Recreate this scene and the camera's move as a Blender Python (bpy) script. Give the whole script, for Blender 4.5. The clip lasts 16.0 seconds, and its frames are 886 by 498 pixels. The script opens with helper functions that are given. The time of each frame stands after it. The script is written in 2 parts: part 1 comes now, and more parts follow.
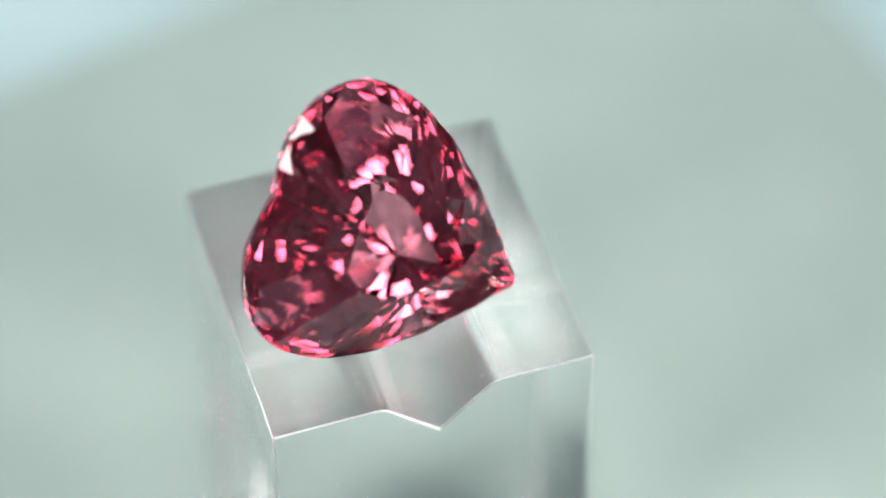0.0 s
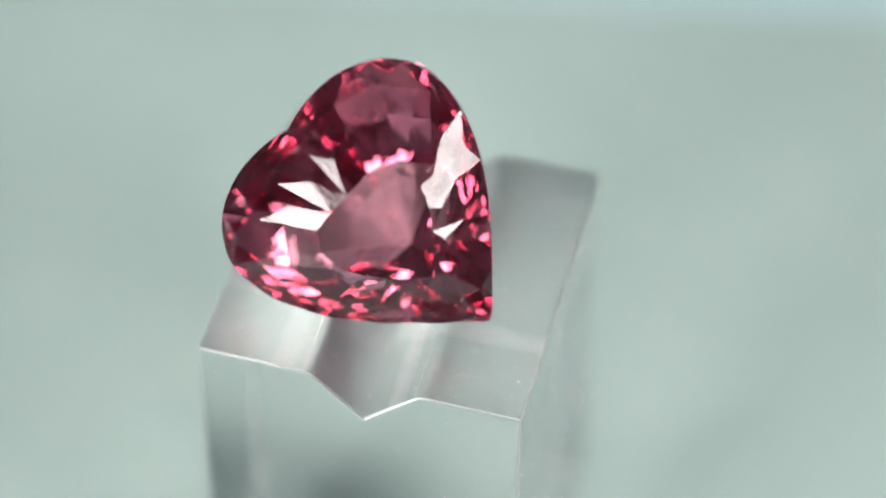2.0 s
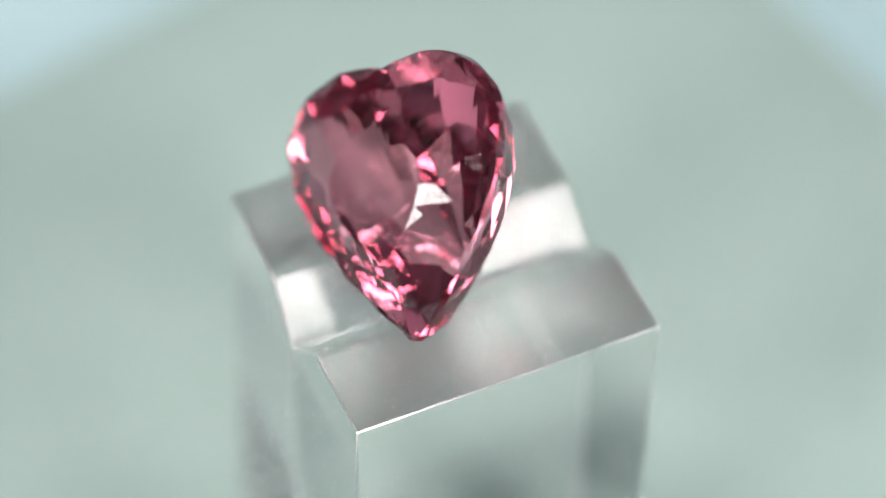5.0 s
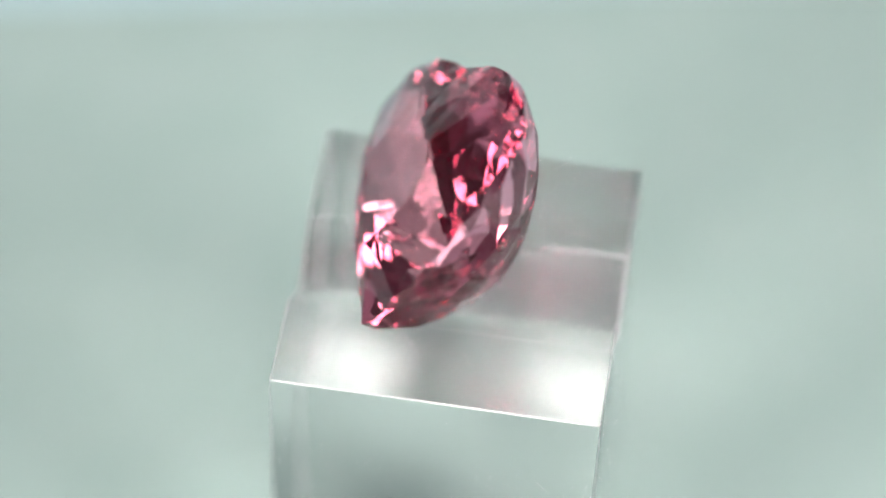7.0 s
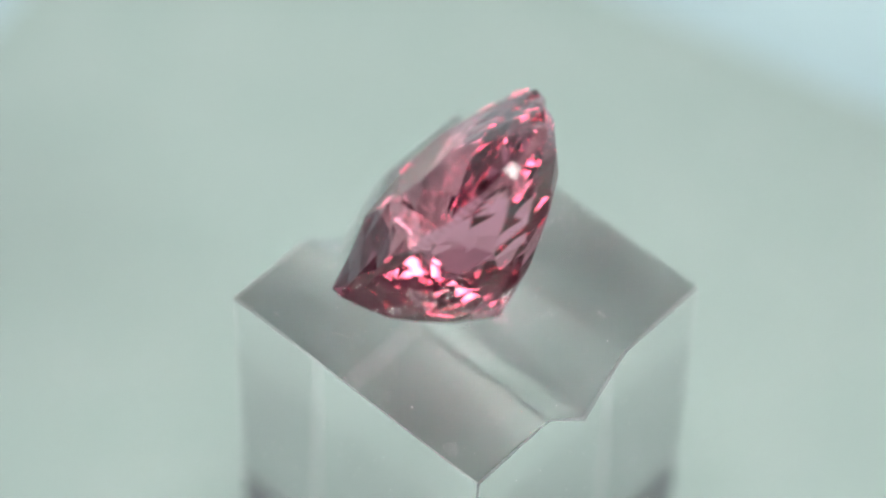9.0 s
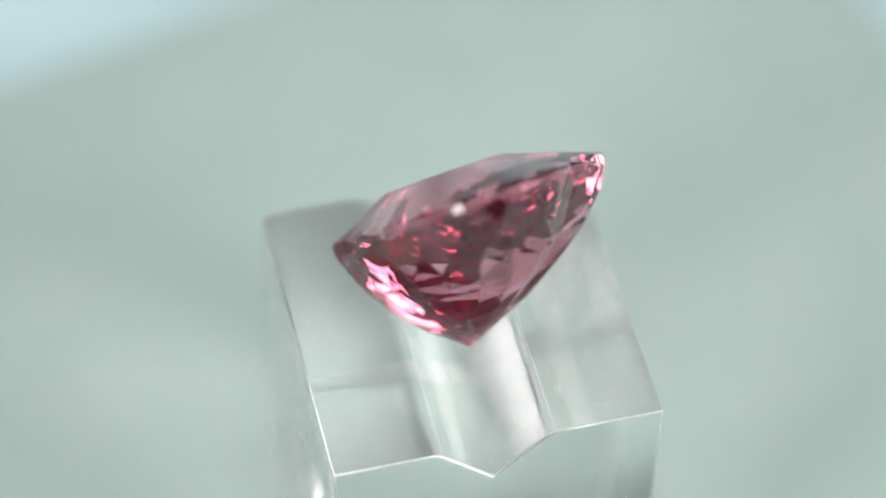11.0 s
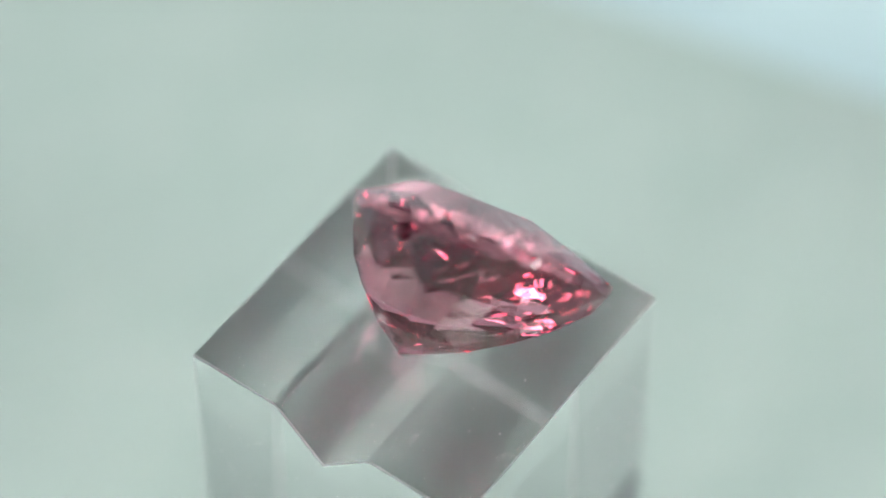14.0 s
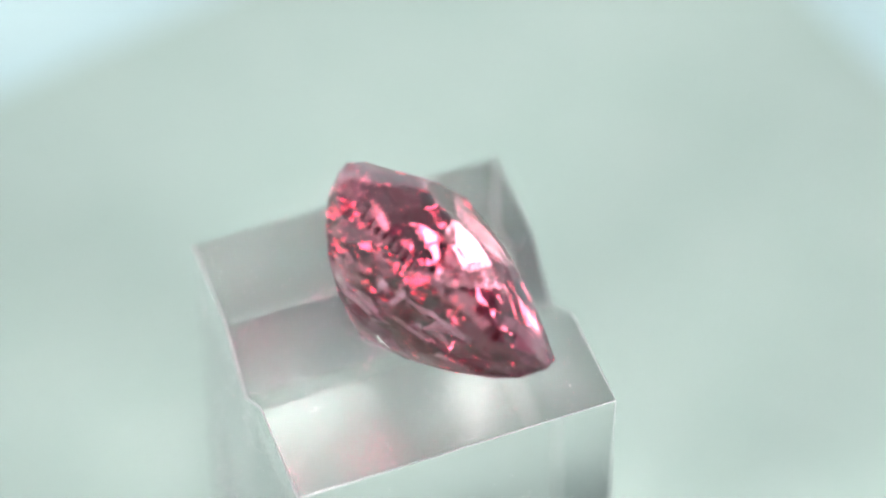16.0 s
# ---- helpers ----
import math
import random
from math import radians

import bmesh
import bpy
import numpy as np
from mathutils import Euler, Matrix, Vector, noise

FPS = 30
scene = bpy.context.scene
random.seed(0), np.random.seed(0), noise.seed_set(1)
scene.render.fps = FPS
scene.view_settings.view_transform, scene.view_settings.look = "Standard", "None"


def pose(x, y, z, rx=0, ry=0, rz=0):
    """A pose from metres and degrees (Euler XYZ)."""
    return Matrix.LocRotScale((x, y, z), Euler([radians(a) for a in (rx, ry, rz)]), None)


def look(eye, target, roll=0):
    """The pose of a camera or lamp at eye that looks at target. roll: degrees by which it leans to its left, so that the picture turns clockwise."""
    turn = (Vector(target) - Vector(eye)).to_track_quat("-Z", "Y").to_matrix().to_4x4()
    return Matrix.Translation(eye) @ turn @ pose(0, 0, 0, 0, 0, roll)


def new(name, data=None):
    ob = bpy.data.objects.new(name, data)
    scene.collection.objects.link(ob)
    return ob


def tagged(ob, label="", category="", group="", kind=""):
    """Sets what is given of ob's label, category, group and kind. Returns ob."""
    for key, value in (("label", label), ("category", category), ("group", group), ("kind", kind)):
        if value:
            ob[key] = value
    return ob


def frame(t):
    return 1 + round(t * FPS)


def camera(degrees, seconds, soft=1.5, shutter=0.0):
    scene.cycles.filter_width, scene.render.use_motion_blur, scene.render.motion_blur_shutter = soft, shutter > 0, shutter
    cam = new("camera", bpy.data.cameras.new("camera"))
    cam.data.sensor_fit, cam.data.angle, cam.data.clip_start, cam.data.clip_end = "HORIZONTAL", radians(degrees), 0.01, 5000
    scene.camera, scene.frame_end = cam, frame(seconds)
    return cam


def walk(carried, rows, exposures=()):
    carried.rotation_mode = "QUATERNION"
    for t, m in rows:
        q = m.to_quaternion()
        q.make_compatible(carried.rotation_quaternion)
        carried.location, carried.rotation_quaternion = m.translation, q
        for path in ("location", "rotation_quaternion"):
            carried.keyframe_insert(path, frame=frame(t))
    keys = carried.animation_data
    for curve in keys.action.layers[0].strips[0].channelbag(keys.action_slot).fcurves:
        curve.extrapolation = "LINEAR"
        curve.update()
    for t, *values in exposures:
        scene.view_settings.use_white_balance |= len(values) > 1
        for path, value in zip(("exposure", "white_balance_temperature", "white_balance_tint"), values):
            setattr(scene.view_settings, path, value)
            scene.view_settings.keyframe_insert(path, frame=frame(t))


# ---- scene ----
MM = 0.001
# the turntable's axis is the z axis; the block's top is TOP above the plate
TOP = 0.0335
cam = camera(15.33, 16.0, soft=1.9)
EYE = Vector((0, -0.12738, 0.16282 + TOP))
AHEAD, RIGHT, UP = Vector((0.00617, 0.62607, -0.77974)), Vector((0.99998, -0.00242, 0.00597)), Vector((-0.00185, 0.77976, 0.62608))
VIEW = Matrix.Translation(EYE) @ Matrix((RIGHT, UP, -AHEAD)).transposed().to_4x4()
BRIGHT = -0.51
walk(cam, [(0, VIEW), (16.0, VIEW)], [(t, BRIGHT + e) for t, e in (
    (0, 0.1), (1, 0.05), (2.5, 0.0), (4, 0.0), (6.5, 0.13), (7.5, 0.12), (9, 0.05), (11.5, 0.05), (12.5, 0.07), (13.5, 0.1), (14.5, 0.15), (15.5, 0.27), (16, 0.32))])
cam.data.dof.use_dof, cam.data.dof.focus_distance, cam.data.dof.aperture_fstop = True, 0.2005, cam.data.lens / 12.5
SPIN_START, SPIN_RATE = 17.79, -16.718


# ---- light ----
world = bpy.data.worlds.new("dim_room")
scene.world = world
world.use_nodes = True
world.node_tree.nodes["Background"].inputs[0].default_value = (0.75, 0.9, 0.95, 1)
world.node_tree.nodes["Background"].inputs[1].default_value = 0.3
scene.cycles.max_bounces, scene.cycles.glossy_bounces, scene.cycles.transmission_bounces = 40, 32, 32
scene.cycles.sample_clamp_indirect, scene.cycles.blur_glossy, scene.cycles.diffuse_bounces = 0.0, 0.0, 8
scene.cycles.caustics_refractive = scene.cycles.caustics_reflective = True


# ---- materials ----
def material(name):
    m = bpy.data.materials.new(name)
    m.use_nodes = True
    t = m.node_tree
    return m, t, t.nodes["Principled BSDF"], t.nodes["Material Output"]


def node(t, kind, **inputs):
    n = t.nodes.new(kind)
    for k, v in inputs.items():
        n.inputs[k.replace("_", " ")].default_value = v
    return n


def speckle(t, scale, detail, low, high, coord="Object", stretch=(1, 1, 1)):
    """Noise mapped to a narrow range of grey values."""
    c, mp = t.nodes.new("ShaderNodeTexCoord"), t.nodes.new("ShaderNodeMapping")
    mp.inputs["Scale"].default_value = stretch
    n = node(t, "ShaderNodeTexNoise", Scale=scale, Detail=detail)
    r = node(t, "ShaderNodeMapRange", To_Min=low, To_Max=high, From_Min=0.3, From_Max=0.7)
    t.links.new(c.outputs[coord], mp.inputs["Vector"])
    t.links.new(mp.outputs[0], n.inputs["Vector"])
    t.links.new(n.outputs[0], r.inputs["Value"])
    return r.outputs[0]


def surface(name, dark, light, rough=0.5, scale=200, bump=0.0, bump_scale=2000, metal=0.0, spec=0.5):
    m, t, b, _ = material(name)
    mix = t.nodes.new("ShaderNodeMix")
    mix.data_type = "RGBA"
    mix.inputs["A"].default_value, mix.inputs["B"].default_value = (*dark, 1), (*light, 1)
    t.links.new(speckle(t, scale, 5, 0, 1), mix.inputs["Factor"])
    t.links.new(mix.outputs["Result"], b.inputs["Base Color"])
    t.links.new(speckle(t, scale * 3, 3, rough * 0.85, min(1, rough * 1.15)), b.inputs["Roughness"])
    b.inputs["Metallic"].default_value = metal
    b.inputs["Specular IOR Level"].default_value = spec
    if bump:
        bp = node(t, "ShaderNodeBump", Strength=bump, Distance=0.0001)
        t.links.new(speckle(t, bump_scale, 4, 0, 1), bp.inputs["Height"])
        t.links.new(bp.outputs[0], b.inputs["Normal"])
    return m


def clear(name, through_colour, gloss_colour, ior, rough=0.0, scratches=0.0):
    """A clear solid: refraction inside, gloss by Fresnel."""
    m, t, b, out = material(name)
    t.nodes.remove(b)
    f = node(t, "ShaderNodeFresnel", IOR=ior)
    r = node(t, "ShaderNodeBsdfRefraction", Color=(*through_colour, 1), Roughness=rough, IOR=ior)
    g = node(t, "ShaderNodeBsdfGlossy", Roughness=rough)
    mix = t.nodes.new("ShaderNodeMixShader")
    tint, steep = t.nodes.new("ShaderNodeMix"), node(t, "ShaderNodeMapRange", From_Min=0.4, From_Max=0.8)
    tint.data_type = "RGBA"
    tint.inputs["A"].default_value, tint.inputs["B"].default_value = (0.98, 0.98, 0.98, 1), (*gloss_colour, 1)
    t.links.new(f.outputs[0], steep.inputs["Value"])
    t.links.new(steep.outputs[0], tint.inputs["Factor"])
    t.links.new(tint.outputs["Result"], g.inputs["Color"])
    t.links.new(f.outputs[0], mix.inputs[0])
    t.links.new(r.outputs[0], mix.inputs[1])
    t.links.new(g.outputs[0], mix.inputs[2])
    t.links.new(mix.outputs[0], out.inputs["Surface"])
    if scratches:
        bp = node(t, "ShaderNodeBump", Strength=scratches, Distance=0.00002)
        t.links.new(speckle(t, 260, 3, 0, 1, stretch=(1, 1, 0.25)), bp.inputs["Height"])
        for n in (f, r, g):
            t.links.new(bp.outputs[0], n.inputs["Normal"])
    return m


def glow(name, colour, strength):
    m, t, b, out = material(name)
    t.nodes.remove(b)
    e = node(t, "ShaderNodeEmission", Color=(*colour, 1), Strength=strength)
    t.links.new(e.outputs[0], out.inputs["Surface"])
    return m


STONE = clear("pink_tourmaline", (0.915, 0.575, 0.645), (0.77, 0.49, 0.575), 1.63)
ACRYLIC = clear("polished_acrylic", (0.985, 0.98, 0.982), (0.985, 0.985, 0.99), 1.49, 0.004, 0.0)
SAWN = clear("sawn_acrylic_underside", (0.97, 0.97, 0.97), (0.97, 0.97, 0.97), 1.49, 0.12)
EDGE = clear("frosted_acrylic_edge", (0.97, 0.97, 0.97), (0.97, 0.97, 0.97), 1.49, 0.3)
PLATE = surface("matt_white_plate", (0.372, 0.475, 0.444), (0.402, 0.497, 0.470), 0.45, 120, 0.2, 3000)
TABLE = surface("pale_blue_table", (0.47, 0.63, 0.67), (0.51, 0.66, 0.69), 0.5, 30)
WALL = surface("grey_wall_paint", (0.15, 0.165, 0.18), (0.175, 0.19, 0.205), 0.8, 4)
WALL_PALE = surface("pale_blue_wall_paint", (0.54, 0.61, 0.66), (0.58, 0.65, 0.70), 0.8, 4)
CEILING = surface("grey_ceiling_paint", (0.25, 0.27, 0.28), (0.28, 0.30, 0.31), 0.8, 4)
HOUSING = surface("black_lamp_housing", (0.02, 0.02, 0.02), (0.03, 0.03, 0.03), 0.5, 60)
DUST = surface("white_dust", (0.75, 0.75, 0.74), (0.85, 0.85, 0.84), 0.8, 5000)
PANEL = glow("lamp_diffuser", (1.0, 0.98, 0.95), 26.0)


# ---- building helpers ----
def mesh_of(name, verts, faces, mat, bevel=0.0, segments=2, heart_of=None, edge=None):
    bm = bmesh.new()
    vs = [bm.verts.new(v) for v in verts]
    for f in faces:
        bm.faces.new([vs[k] for k in f])
    if heart_of is None:
        bmesh.ops.recalc_face_normals(bm, faces=bm.faces)
    else:
        bm.normal_update()
        bmesh.ops.reverse_faces(bm, faces=[f for f in bm.faces if f.normal.dot(f.calc_center_median() - heart_of) < 0])
    flat = [f.normal.copy() for f in bm.faces]
    if bevel:
        sharp = [e for e in bm.edges if len(e.link_faces) == 2 and e.calc_face_angle() > 0.3]
        bmesh.ops.bevel(bm, geom=sharp, offset=bevel, segments=segments, affect="EDGES", profile=0.5)
    if edge:
        bm.normal_update()
        for f in bm.faces:
            f.material_index = int(max(f.normal.dot(n) for n in flat) < 0.9995)
    me = bpy.data.meshes.new(name)
    bm.to_mesh(me)
    bm.free()
    me.materials.append(mat)
    if edge:
        me.materials.append(edge)
    return me


def prism(outline, z0, z1):
    """Verts and faces of an upright prism over a closed outline."""
    n = len(outline)
    verts = [(x, y, z0) for x, y in outline] + [(x, y, z1) for x, y in outline]
    faces = [tuple(range(n))[::-1], tuple(range(n, 2 * n))] + [(k, (k + 1) % n, n + (k + 1) % n, n + k) for k in range(n)]
    return verts, faces


def box(x0, x1, y0, y1, z0, z1):
    return prism([(x0, y0), (x1, y0), (x1, y1), (x0, y1)], z0, z1)


def part(name, me, parent, label=""):
    ob = new(name, me)
    ob.parent = parent
    return tagged(ob, label) if label else ob


# ---- room ----
def room():
    half, high, t, floor = 1.3, 1.9, 0.1, -0.76
    for name, b in (("wall_north", (-half, half, half, half + t, floor, high)), ("wall_south", (-half, half, -half - t, -half, floor, high)),
                    ("wall_east", (half, half + t, -half - t, half + t, floor, high)), ("wall_west", (-half - t, -half, -half - t, half + t, floor, high))):
        tagged(new(name, mesh_of(name, *box(*b), WALL_PALE if name == "wall_north" else WALL)), "plain pale blue painted wall" if name == "wall_north" else "plain dark grey painted wall", "wall", kind="structure")
    tagged(new("ceiling", mesh_of("ceiling", *box(-half - t, half + t, -half - t, half + t, high, high + t), CEILING)), "plain grey painted ceiling", "ceiling", kind="structure")
    tagged(new("floor", mesh_of("floor", *box(-half - t, half + t, -half - t, half + t, floor - t, floor), WALL)), "plain pale floor under the table", "floor", kind="structure")


def table():
    top = new("table")
    tagged(top, "pale blue-white table under the turning plate", "table")
    part("tabletop", mesh_of("tabletop", *box(-0.6, 0.6, -0.45, 0.45, -0.034, -0.0035), TABLE, 0.002), top)
    for x in (-0.55, 0.55):
        for y in (-0.4, 0.4):
            part("leg", mesh_of("leg", *box(x - 0.02, x + 0.02, y - 0.02, y + 0.02, -0.76, -0.034), TABLE, 0.002), top)


def lamp(place, wide, high):
    """A flat lamp with a glowing front; it shines along its own -z axis."""
    ob = new("lamp_panel")
    ob.matrix_basis = place

    def slab(grow, z0, z1):
        return box(-wide / 2 - grow, wide / 2 + grow, -high / 2 - grow, high / 2 + grow, z0, z1)
    tagged(ob, "flat lamp panel with a glowing white diffuser and thin black housing", "lamp", group="lamp panels")
    part("housing", mesh_of("housing", *slab(0.01, 0.002, 0.03), HOUSING, 0.003), ob)
    part("diffuser", mesh_of("diffuser", *slab(0.0, -0.004, 0.0015), PANEL), ob, "glowing white diffuser")


room()
table()
lamp(look((-1.02, -1.14, 0.75), (0, 0, 0.45)), 0.43, 0.64)
lamp(look((1.16, -0.94, 1.07), (0, 0, 0.5)), 0.56, 0.60)
lamp(pose(0.03, -0.45, 1.87), 0.68, 0.50)


# ---- turning things; their origins lie on the axis ----
def turning_plate():
    ob = new("turntable")
    tagged(ob, "square matt pale green turntable plate under the acrylic block", "turntable")

    def square(h, r):
        c = []
        for cx, cy, a0 in ((h - r, h - r, 0), (-h + r, h - r, 90), (-h + r, -h + r, 180), (h - r, -h + r, 270)):
            c += [(cx + r * math.cos(radians(a0 + k * 15)), cy + r * math.sin(radians(a0 + k * 15))) for k in range(7)]
        a = radians(12)
        return [(x * math.cos(a) - y * math.sin(a), x * math.sin(a) + y * math.cos(a)) for x, y in c]
    rings = [(square(0.0575, 0.010), -0.0025), (square(0.058, 0.0105), -0.0022), (square(0.058, 0.0105), -0.0016), (square(0.0574, 0.010), -0.0008), (square(0.0510, 0.008), -0.0003), (square(0.0430, 0.006), 0.0)]
    n = 28
    verts = [(x, y, z) for ring, z in rings for x, y in ring]
    faces = [tuple(range(n))[::-1], tuple(range(5 * n, 6 * n))]
    faces += [(r * n + k, r * n + (k + 1) % n, (r + 1) * n + (k + 1) % n, (r + 1) * n + k) for r in range(5) for k in range(n)]
    part("plate", mesh_of("plate", verts, faces, PLATE), ob)
    disc = [(0.030 * math.cos(k * math.tau / 48), 0.030 * math.sin(k * math.tau / 48)) for k in range(48)]
    part("base", mesh_of("base", *prism(disc, -0.0035, -0.0025), HOUSING), ob, "dark round turning base")
    return ob


BLOCK = Matrix.Translation((-1.486 * MM, 2.121 * MM, TOP)) @ pose(0, 0, 0, -0.79, -0.22, 0)


def block():
    """A square acrylic post with a V groove along its y axis."""
    xl, xr, y, w, g, round_off = -10.63, 10.0, 10.3, 3.52, 3.47, 0.55

    def shoulder(side):
        ends = (side * (w + round_off), 0), (side * w, 0), (side * (w - 0.71 * round_off), -0.70 * round_off)
        return [tuple((1 - u) ** 2 * a + 2 * u * (1 - u) * b + u * u * c for a, b, c in zip(*ends)) for u in (0, 0.2, 0.4, 0.6, 0.8, 1)]
    prof = [(xl, -33.3), (xr, -33.3), (xr, 0)] + shoulder(1) + [(0, -g)] + shoulder(-1)[::-1] + [(xl, 0)]
    n = len(prof)
    verts = [(x * MM, -y * MM, z * MM) for x, z in prof] + [(x * MM, y * MM, z * MM) for x, z in prof]
    faces = [tuple(range(n)), tuple(range(n, 2 * n))[::-1]] + [(k, (k + 1) % n, n + (k + 1) % n, n + k) for k in range(n)]
    me = mesh_of("display_block", [BLOCK @ Vector(v) for v in verts], faces, ACRYLIC, 0.0001, 2, edge=EDGE)
    me.polygons.foreach_set("use_smooth", [True] * len(me.polygons))
    me.set_sharp_from_angle(angle=0.25)
    me.materials.append(SAWN)
    for f in me.polygons:
        if f.normal.z < -0.99:
            f.material_index = 2
    ob = new("display_block", me)
    return tagged(ob, "clear acrylic display block with a V groove across its top", "display block")


def heart(n):
    """n points round a heart of 17.4 by 17.7 mm, first the tip, then up the right side to the cleft."""
    W, L, cl, sy, lx, bul = 17.40, 17.67, 0.42, 4.13, 2.92, 0.32
    tip, side, top, cleft = (0, -L / 2), (W / 2, sy), (lx, L / 2), (0, L / 2 - cl)

    def arc(a, b, c, d, k):
        return [((1 - s) ** 3 * np.array(a) + 3 * (1 - s) ** 2 * s * np.array(b) + 3 * (1 - s) * s * s * np.array(c) + s ** 3 * np.array(d)) for s in np.linspace(0, 1, k)]
    pts = arc(tip, (bul * W / 2, -L / 2 + bul * L / 2), (W / 2, sy - (sy + L / 2) * 0.42), side, 40)
    pts += arc(side, (W / 2, sy + (L / 2 - sy) * 0.55), (lx + (W / 2 - lx) * 0.55, L / 2), top, 30)[1:]
    pts += arc(top, (lx * 0.45, L / 2), (lx * 0.25, L / 2 - cl * 0.5), cleft, 20)[1:]
    pts = np.array(pts)
    run = np.concatenate([[0], np.cumsum(np.hypot(*np.diff(pts, axis=0).T))])
    at = np.linspace(0, run[-1], n // 2 + 1)
    half = np.stack([np.interp(at, run, pts[:, 0]), np.interp(at, run, pts[:, 1])], 1)
    return np.vstack([half, half[1:-1][::-1] * (-1, 1)])


GEM = BLOCK @ Matrix.Translation((-0.521 * MM, -2.753 * MM, 6.637 * MM)) @ Euler((0.728, -0.665, 0.791)).to_matrix().to_4x4()


def settle(points, inner, outer):
    """Moves each point towards the crease of its two neighbouring kites, so that the kites come out flat."""
    n, made = len(points), []
    planes = []
    for k in range(n):
        a, b = Vector(inner[k]), Vector(outer[k])
        along = Vector(outer[(k + 1) % n]) - Vector(outer[k - 1])
        planes.append(((b - a).cross(along).normalized(), a))
    for k, p in enumerate(points):
        A, r, p0 = np.eye(3) * 0.02, np.zeros(3), np.array(p)
        for nrm, a in (planes[k], planes[(k + 1) % n]):
            v = np.array(nrm)
            A += np.outer(v, v)
            r += v * (v @ (np.array(a) - p0))
        made.append(tuple(p0 + np.linalg.solve(A, r)))
    return made


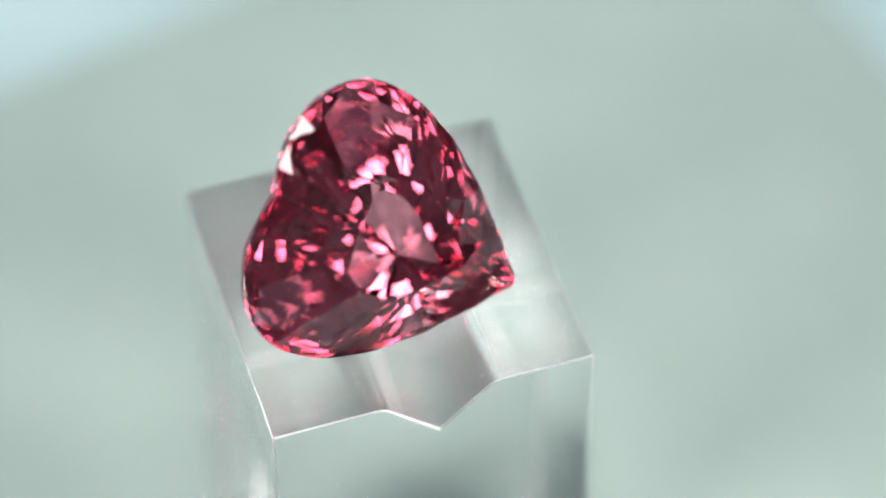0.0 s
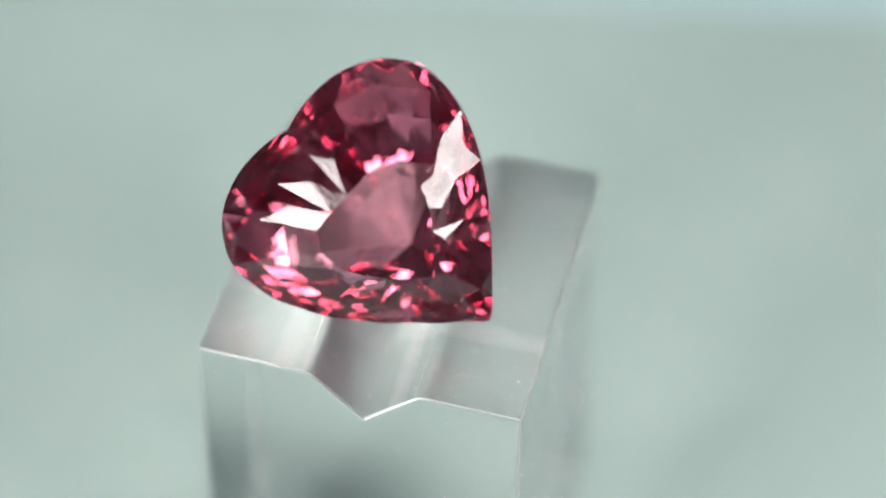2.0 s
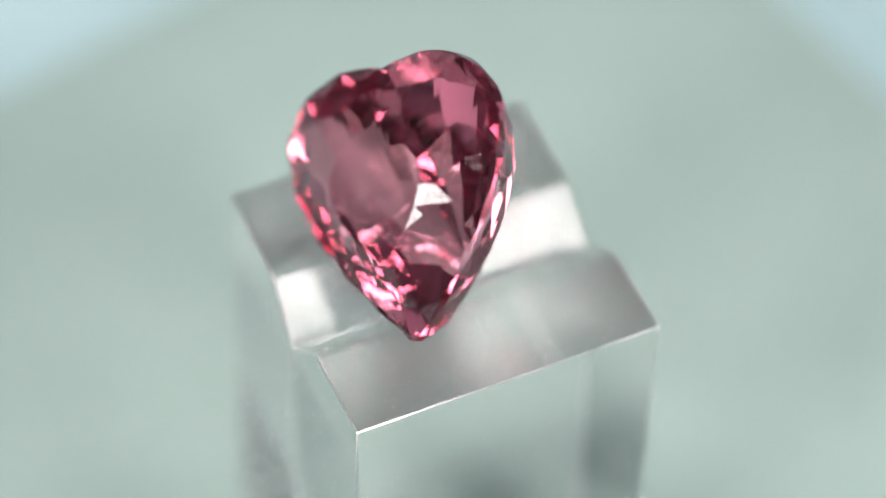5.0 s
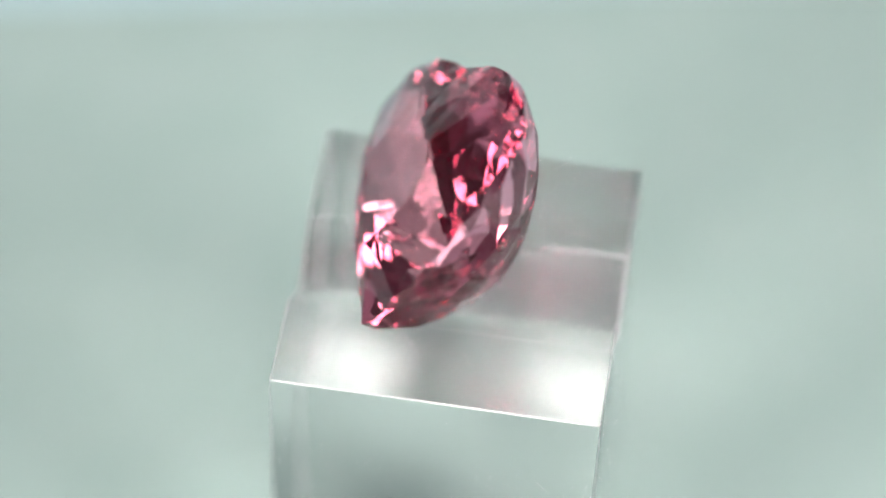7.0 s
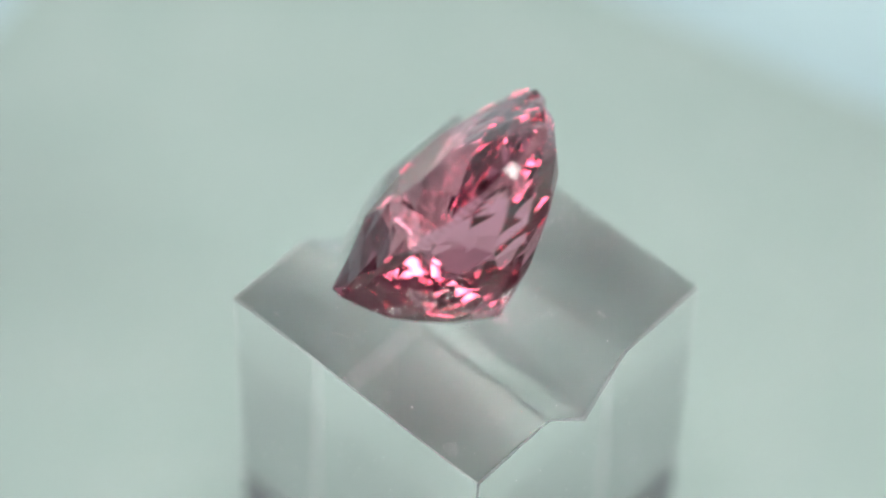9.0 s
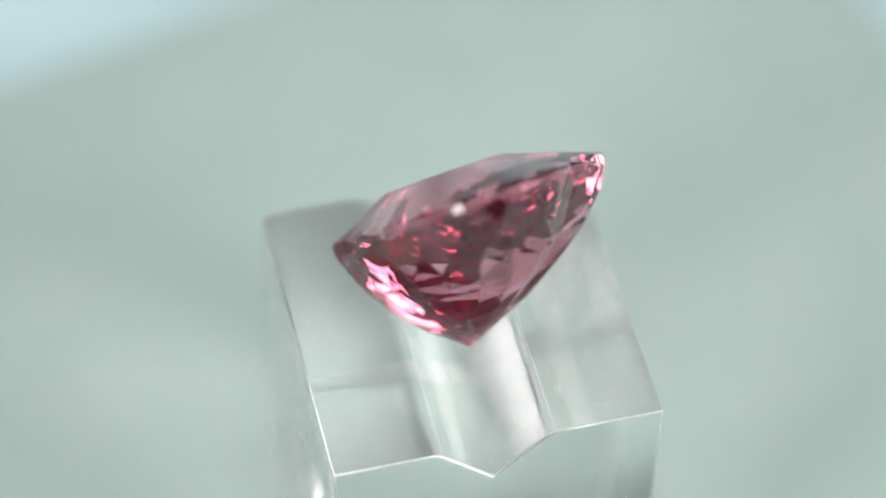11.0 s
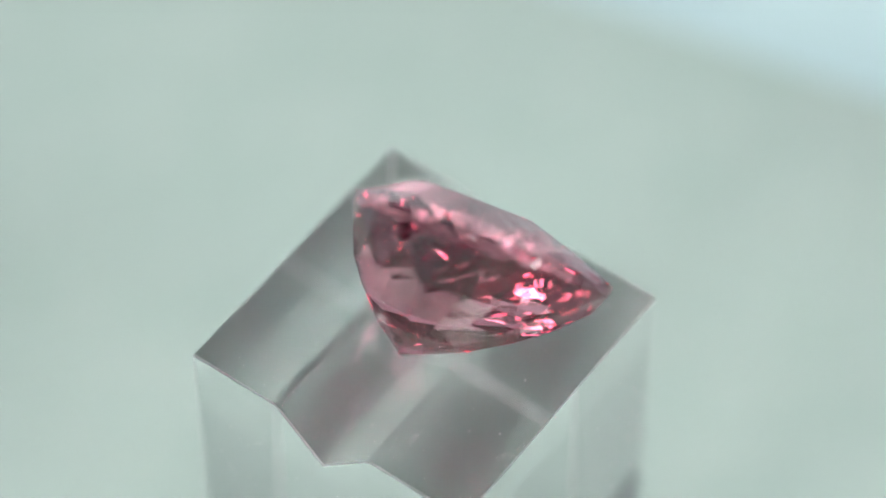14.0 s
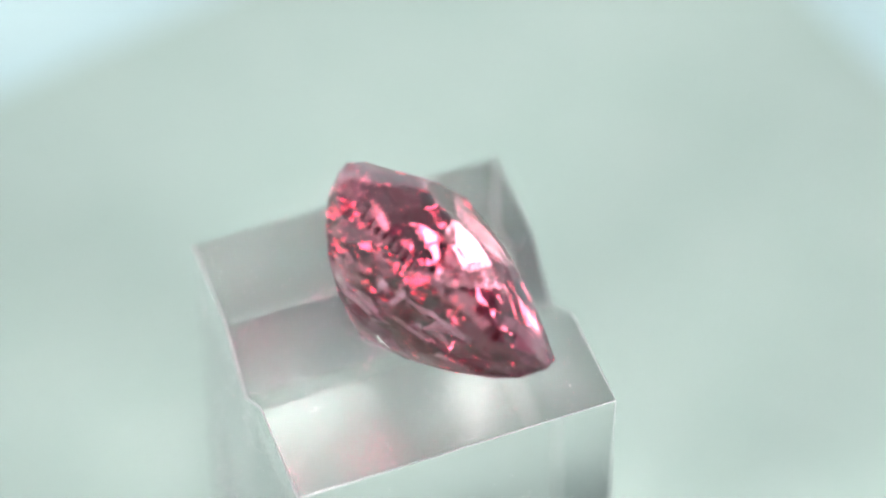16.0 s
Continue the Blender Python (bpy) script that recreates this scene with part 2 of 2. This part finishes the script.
def gemstone():
    """A heart brilliant: table, crown, girdle, pavilion, each a mesh of flat facets that meet edge to edge."""
    ob = new("gemstone")
    tagged(ob, "heart-cut pink tourmaline resting in the groove of the block", "gemstone")
    N, rise, girdle, deep = 16, 2.35, 0.48, 8.32
    culet = np.array((-1.0, -2.4))
    Q = 6 * N
    wide = heart(Q)
    wide[0] *= 0.975
    table_ring = wide[::6] * 0.43 + (0, -0.3)
    for k in (-1, 0, 1):
        table_ring[N // 2 + k][1] = table_ring[N // 2 - 2][1] + 0.22 - 0.07 * abs(k)
    table_ring = [(x, y, rise) for x, y in table_ring]

    def tier(scale, height, half_step):
        return [(*(wide[6 * k + 3 * half_step] * scale + (0, 0.4 * (1 - scale))), height) for k in range(N)]
    m1, m2, m3 = tier(0.585, rise * 0.84, 1), tier(0.76, rise * 0.557, 0), tier(0.90, rise * 0.306, 1)
    # the star facets slope alike all round
    for k in range(N):
        (ax, ay, _), (bx, by, _), (x, y, _) = table_ring[k], table_ring[(k + 1) % N], m1[k]
        m1[k] = (x, y, rise - 0.29 * math.hypot(x - (ax + bx) / 2, y - (ay + by) / 2))
    m2 = settle(m2[1:] + m2[:1], m1, m3)
    m2 = m2[-1:] + m2[:-1]
    # a scalloped girdle, thickest where the kites meet it
    up = [(x, y, girdle * (0.25 + 0.6 * abs(k % 6 - 3) / 3)) for k, (x, y) in enumerate(wide)]
    low = [(x, y, -girdle * (0.25 + 0.6 * abs(k % 6 - 3) / 3)) for k, (x, y) in enumerate(wide)]

    def ring(scale, depth, half_step):
        return [(*(wide[(6 * k + 3 * half_step) % Q] * scale + culet * (1 - scale)), -deep * depth) for k in range(N)]
    p1, p2, p3, p4 = ring(0.935, 0.20, 1), ring(0.81, 0.40, 0), ring(0.63, 0.58, 0), ring(0.37, 0.79, 0)
    p1 = settle(p1, p2, low[::6])

    def add(name, rings, faces, label=""):
        verts = [GEM @ (Vector(v) * MM) for r in rings for v in r]
        part(name, mesh_of(name, verts, faces, STONE, heart_of=GEM @ Vector((0, -1 * MM, -2 * MM))), ob, label)
    add("table_facet", [table_ring], [tuple(range(N))])
    f = []
    for k in range(N):
        j, h, g = (k + 1) % N, (k - 1) % N, 4 * N + 6 * k
        f += [(k, N + k, j), (k, N + h, 2 * N + k, N + k), (N + k, 2 * N + k, 3 * N + k, 2 * N + j),
              (2 * N + k, 3 * N + h, g, 3 * N + k), (3 * N + k, g, g + 1, g + 2, g + 3), (3 * N + k, g + 3, g + 4, g + 5, 4 * N + 6 * j)]
    add("crown", [table_ring, m1, m2, m3, up], f)
    add("girdle", [up, low], [(k, (k + 1) % Q, Q + (k + 1) % Q, Q + k) for k in range(Q)])
    f = []
    A, B, C, D, E = (Q + m * N for m in range(5))
    for k in range(N):
        j, g = (k + 1) % N, 6 * k
        h = 6 * j
        f += [(g, g + 1, g + 2, g + 3, A + k), (g + 3, g + 4, g + 5, h, A + k), (h, A + k, B + j, A + j), (A + k, B + k, B + j),
              (B + k, C + k, C + j, B + j), (C + k, D + k, D + j, C + j), (D + k, E, D + j)]
    add("pavilion", [low, p1, p2, p3, p4, [(*culet, -deep)]], f)
    return ob


def dust():
    """Specks of lint and dust on the block's top faces."""
    rnd = random.Random(7)
    bm = bmesh.new()
    for k in range(34):
        x, y = rnd.uniform(-10, 9.5), rnd.uniform(-9.8, 9.8)
        z = -3.47 * (1 - abs(x) / 3.52) if abs(x) < 3.52 else 0.0
        r = rnd.choice((0.03, 0.04, 0.05, 0.07))
        m = BLOCK @ Matrix.Translation((x * MM, y * MM, (z + 0.4 * r) * MM)) @ pose(0, 0, 0, 0, 0, rnd.uniform(0, 180)) @ Matrix.Diagonal((rnd.uniform(0.8, 2.2), 1, 0.6, 1))
        bmesh.ops.create_icosphere(bm, subdivisions=1, radius=r * MM, matrix=m)
    for x, y, r, long in ((7.61, -2.45, 0.06, 1.3), (8.93, -2.23, 0.05, 1.0)):
        m = BLOCK @ Matrix.Translation((x * MM, y * MM, 0.4 * r * MM)) @ Matrix.Diagonal((1, long, 0.6, 1))
        bmesh.ops.create_icosphere(bm, subdivisions=1, radius=r * MM, matrix=m)
    # two smears of fine lint
    for x, y in ((4.1, -7.85), (-4.75, 7.21)):
        for k in range(26):
            r = rnd.uniform(0.015, 0.035)
            m = BLOCK @ Matrix.Translation(((x + rnd.gauss(0, 0.13)) * MM, (y + rnd.gauss(0, 0.3)) * MM, 0.4 * r * MM)) @ Matrix.Diagonal((1, 1.8, 0.5, 1))
            bmesh.ops.create_icosphere(bm, subdivisions=1, radius=r * MM, matrix=m)
    me = bpy.data.meshes.new("dust")
    bm.to_mesh(me)
    bm.free()
    me.materials.append(DUST)
    return tagged(new("dust", me), "white specks of dust on the acrylic block", "dust", kind="stuff")


TURNING = [turning_plate(), block(), gemstone(), dust()]


def motions():
    rows = [(t, pose(0, 0, 0, 0, 0, SPIN_START + SPIN_RATE * t)) for t in range(17)]
    for ob in TURNING:
        walk(ob, rows)


motions()
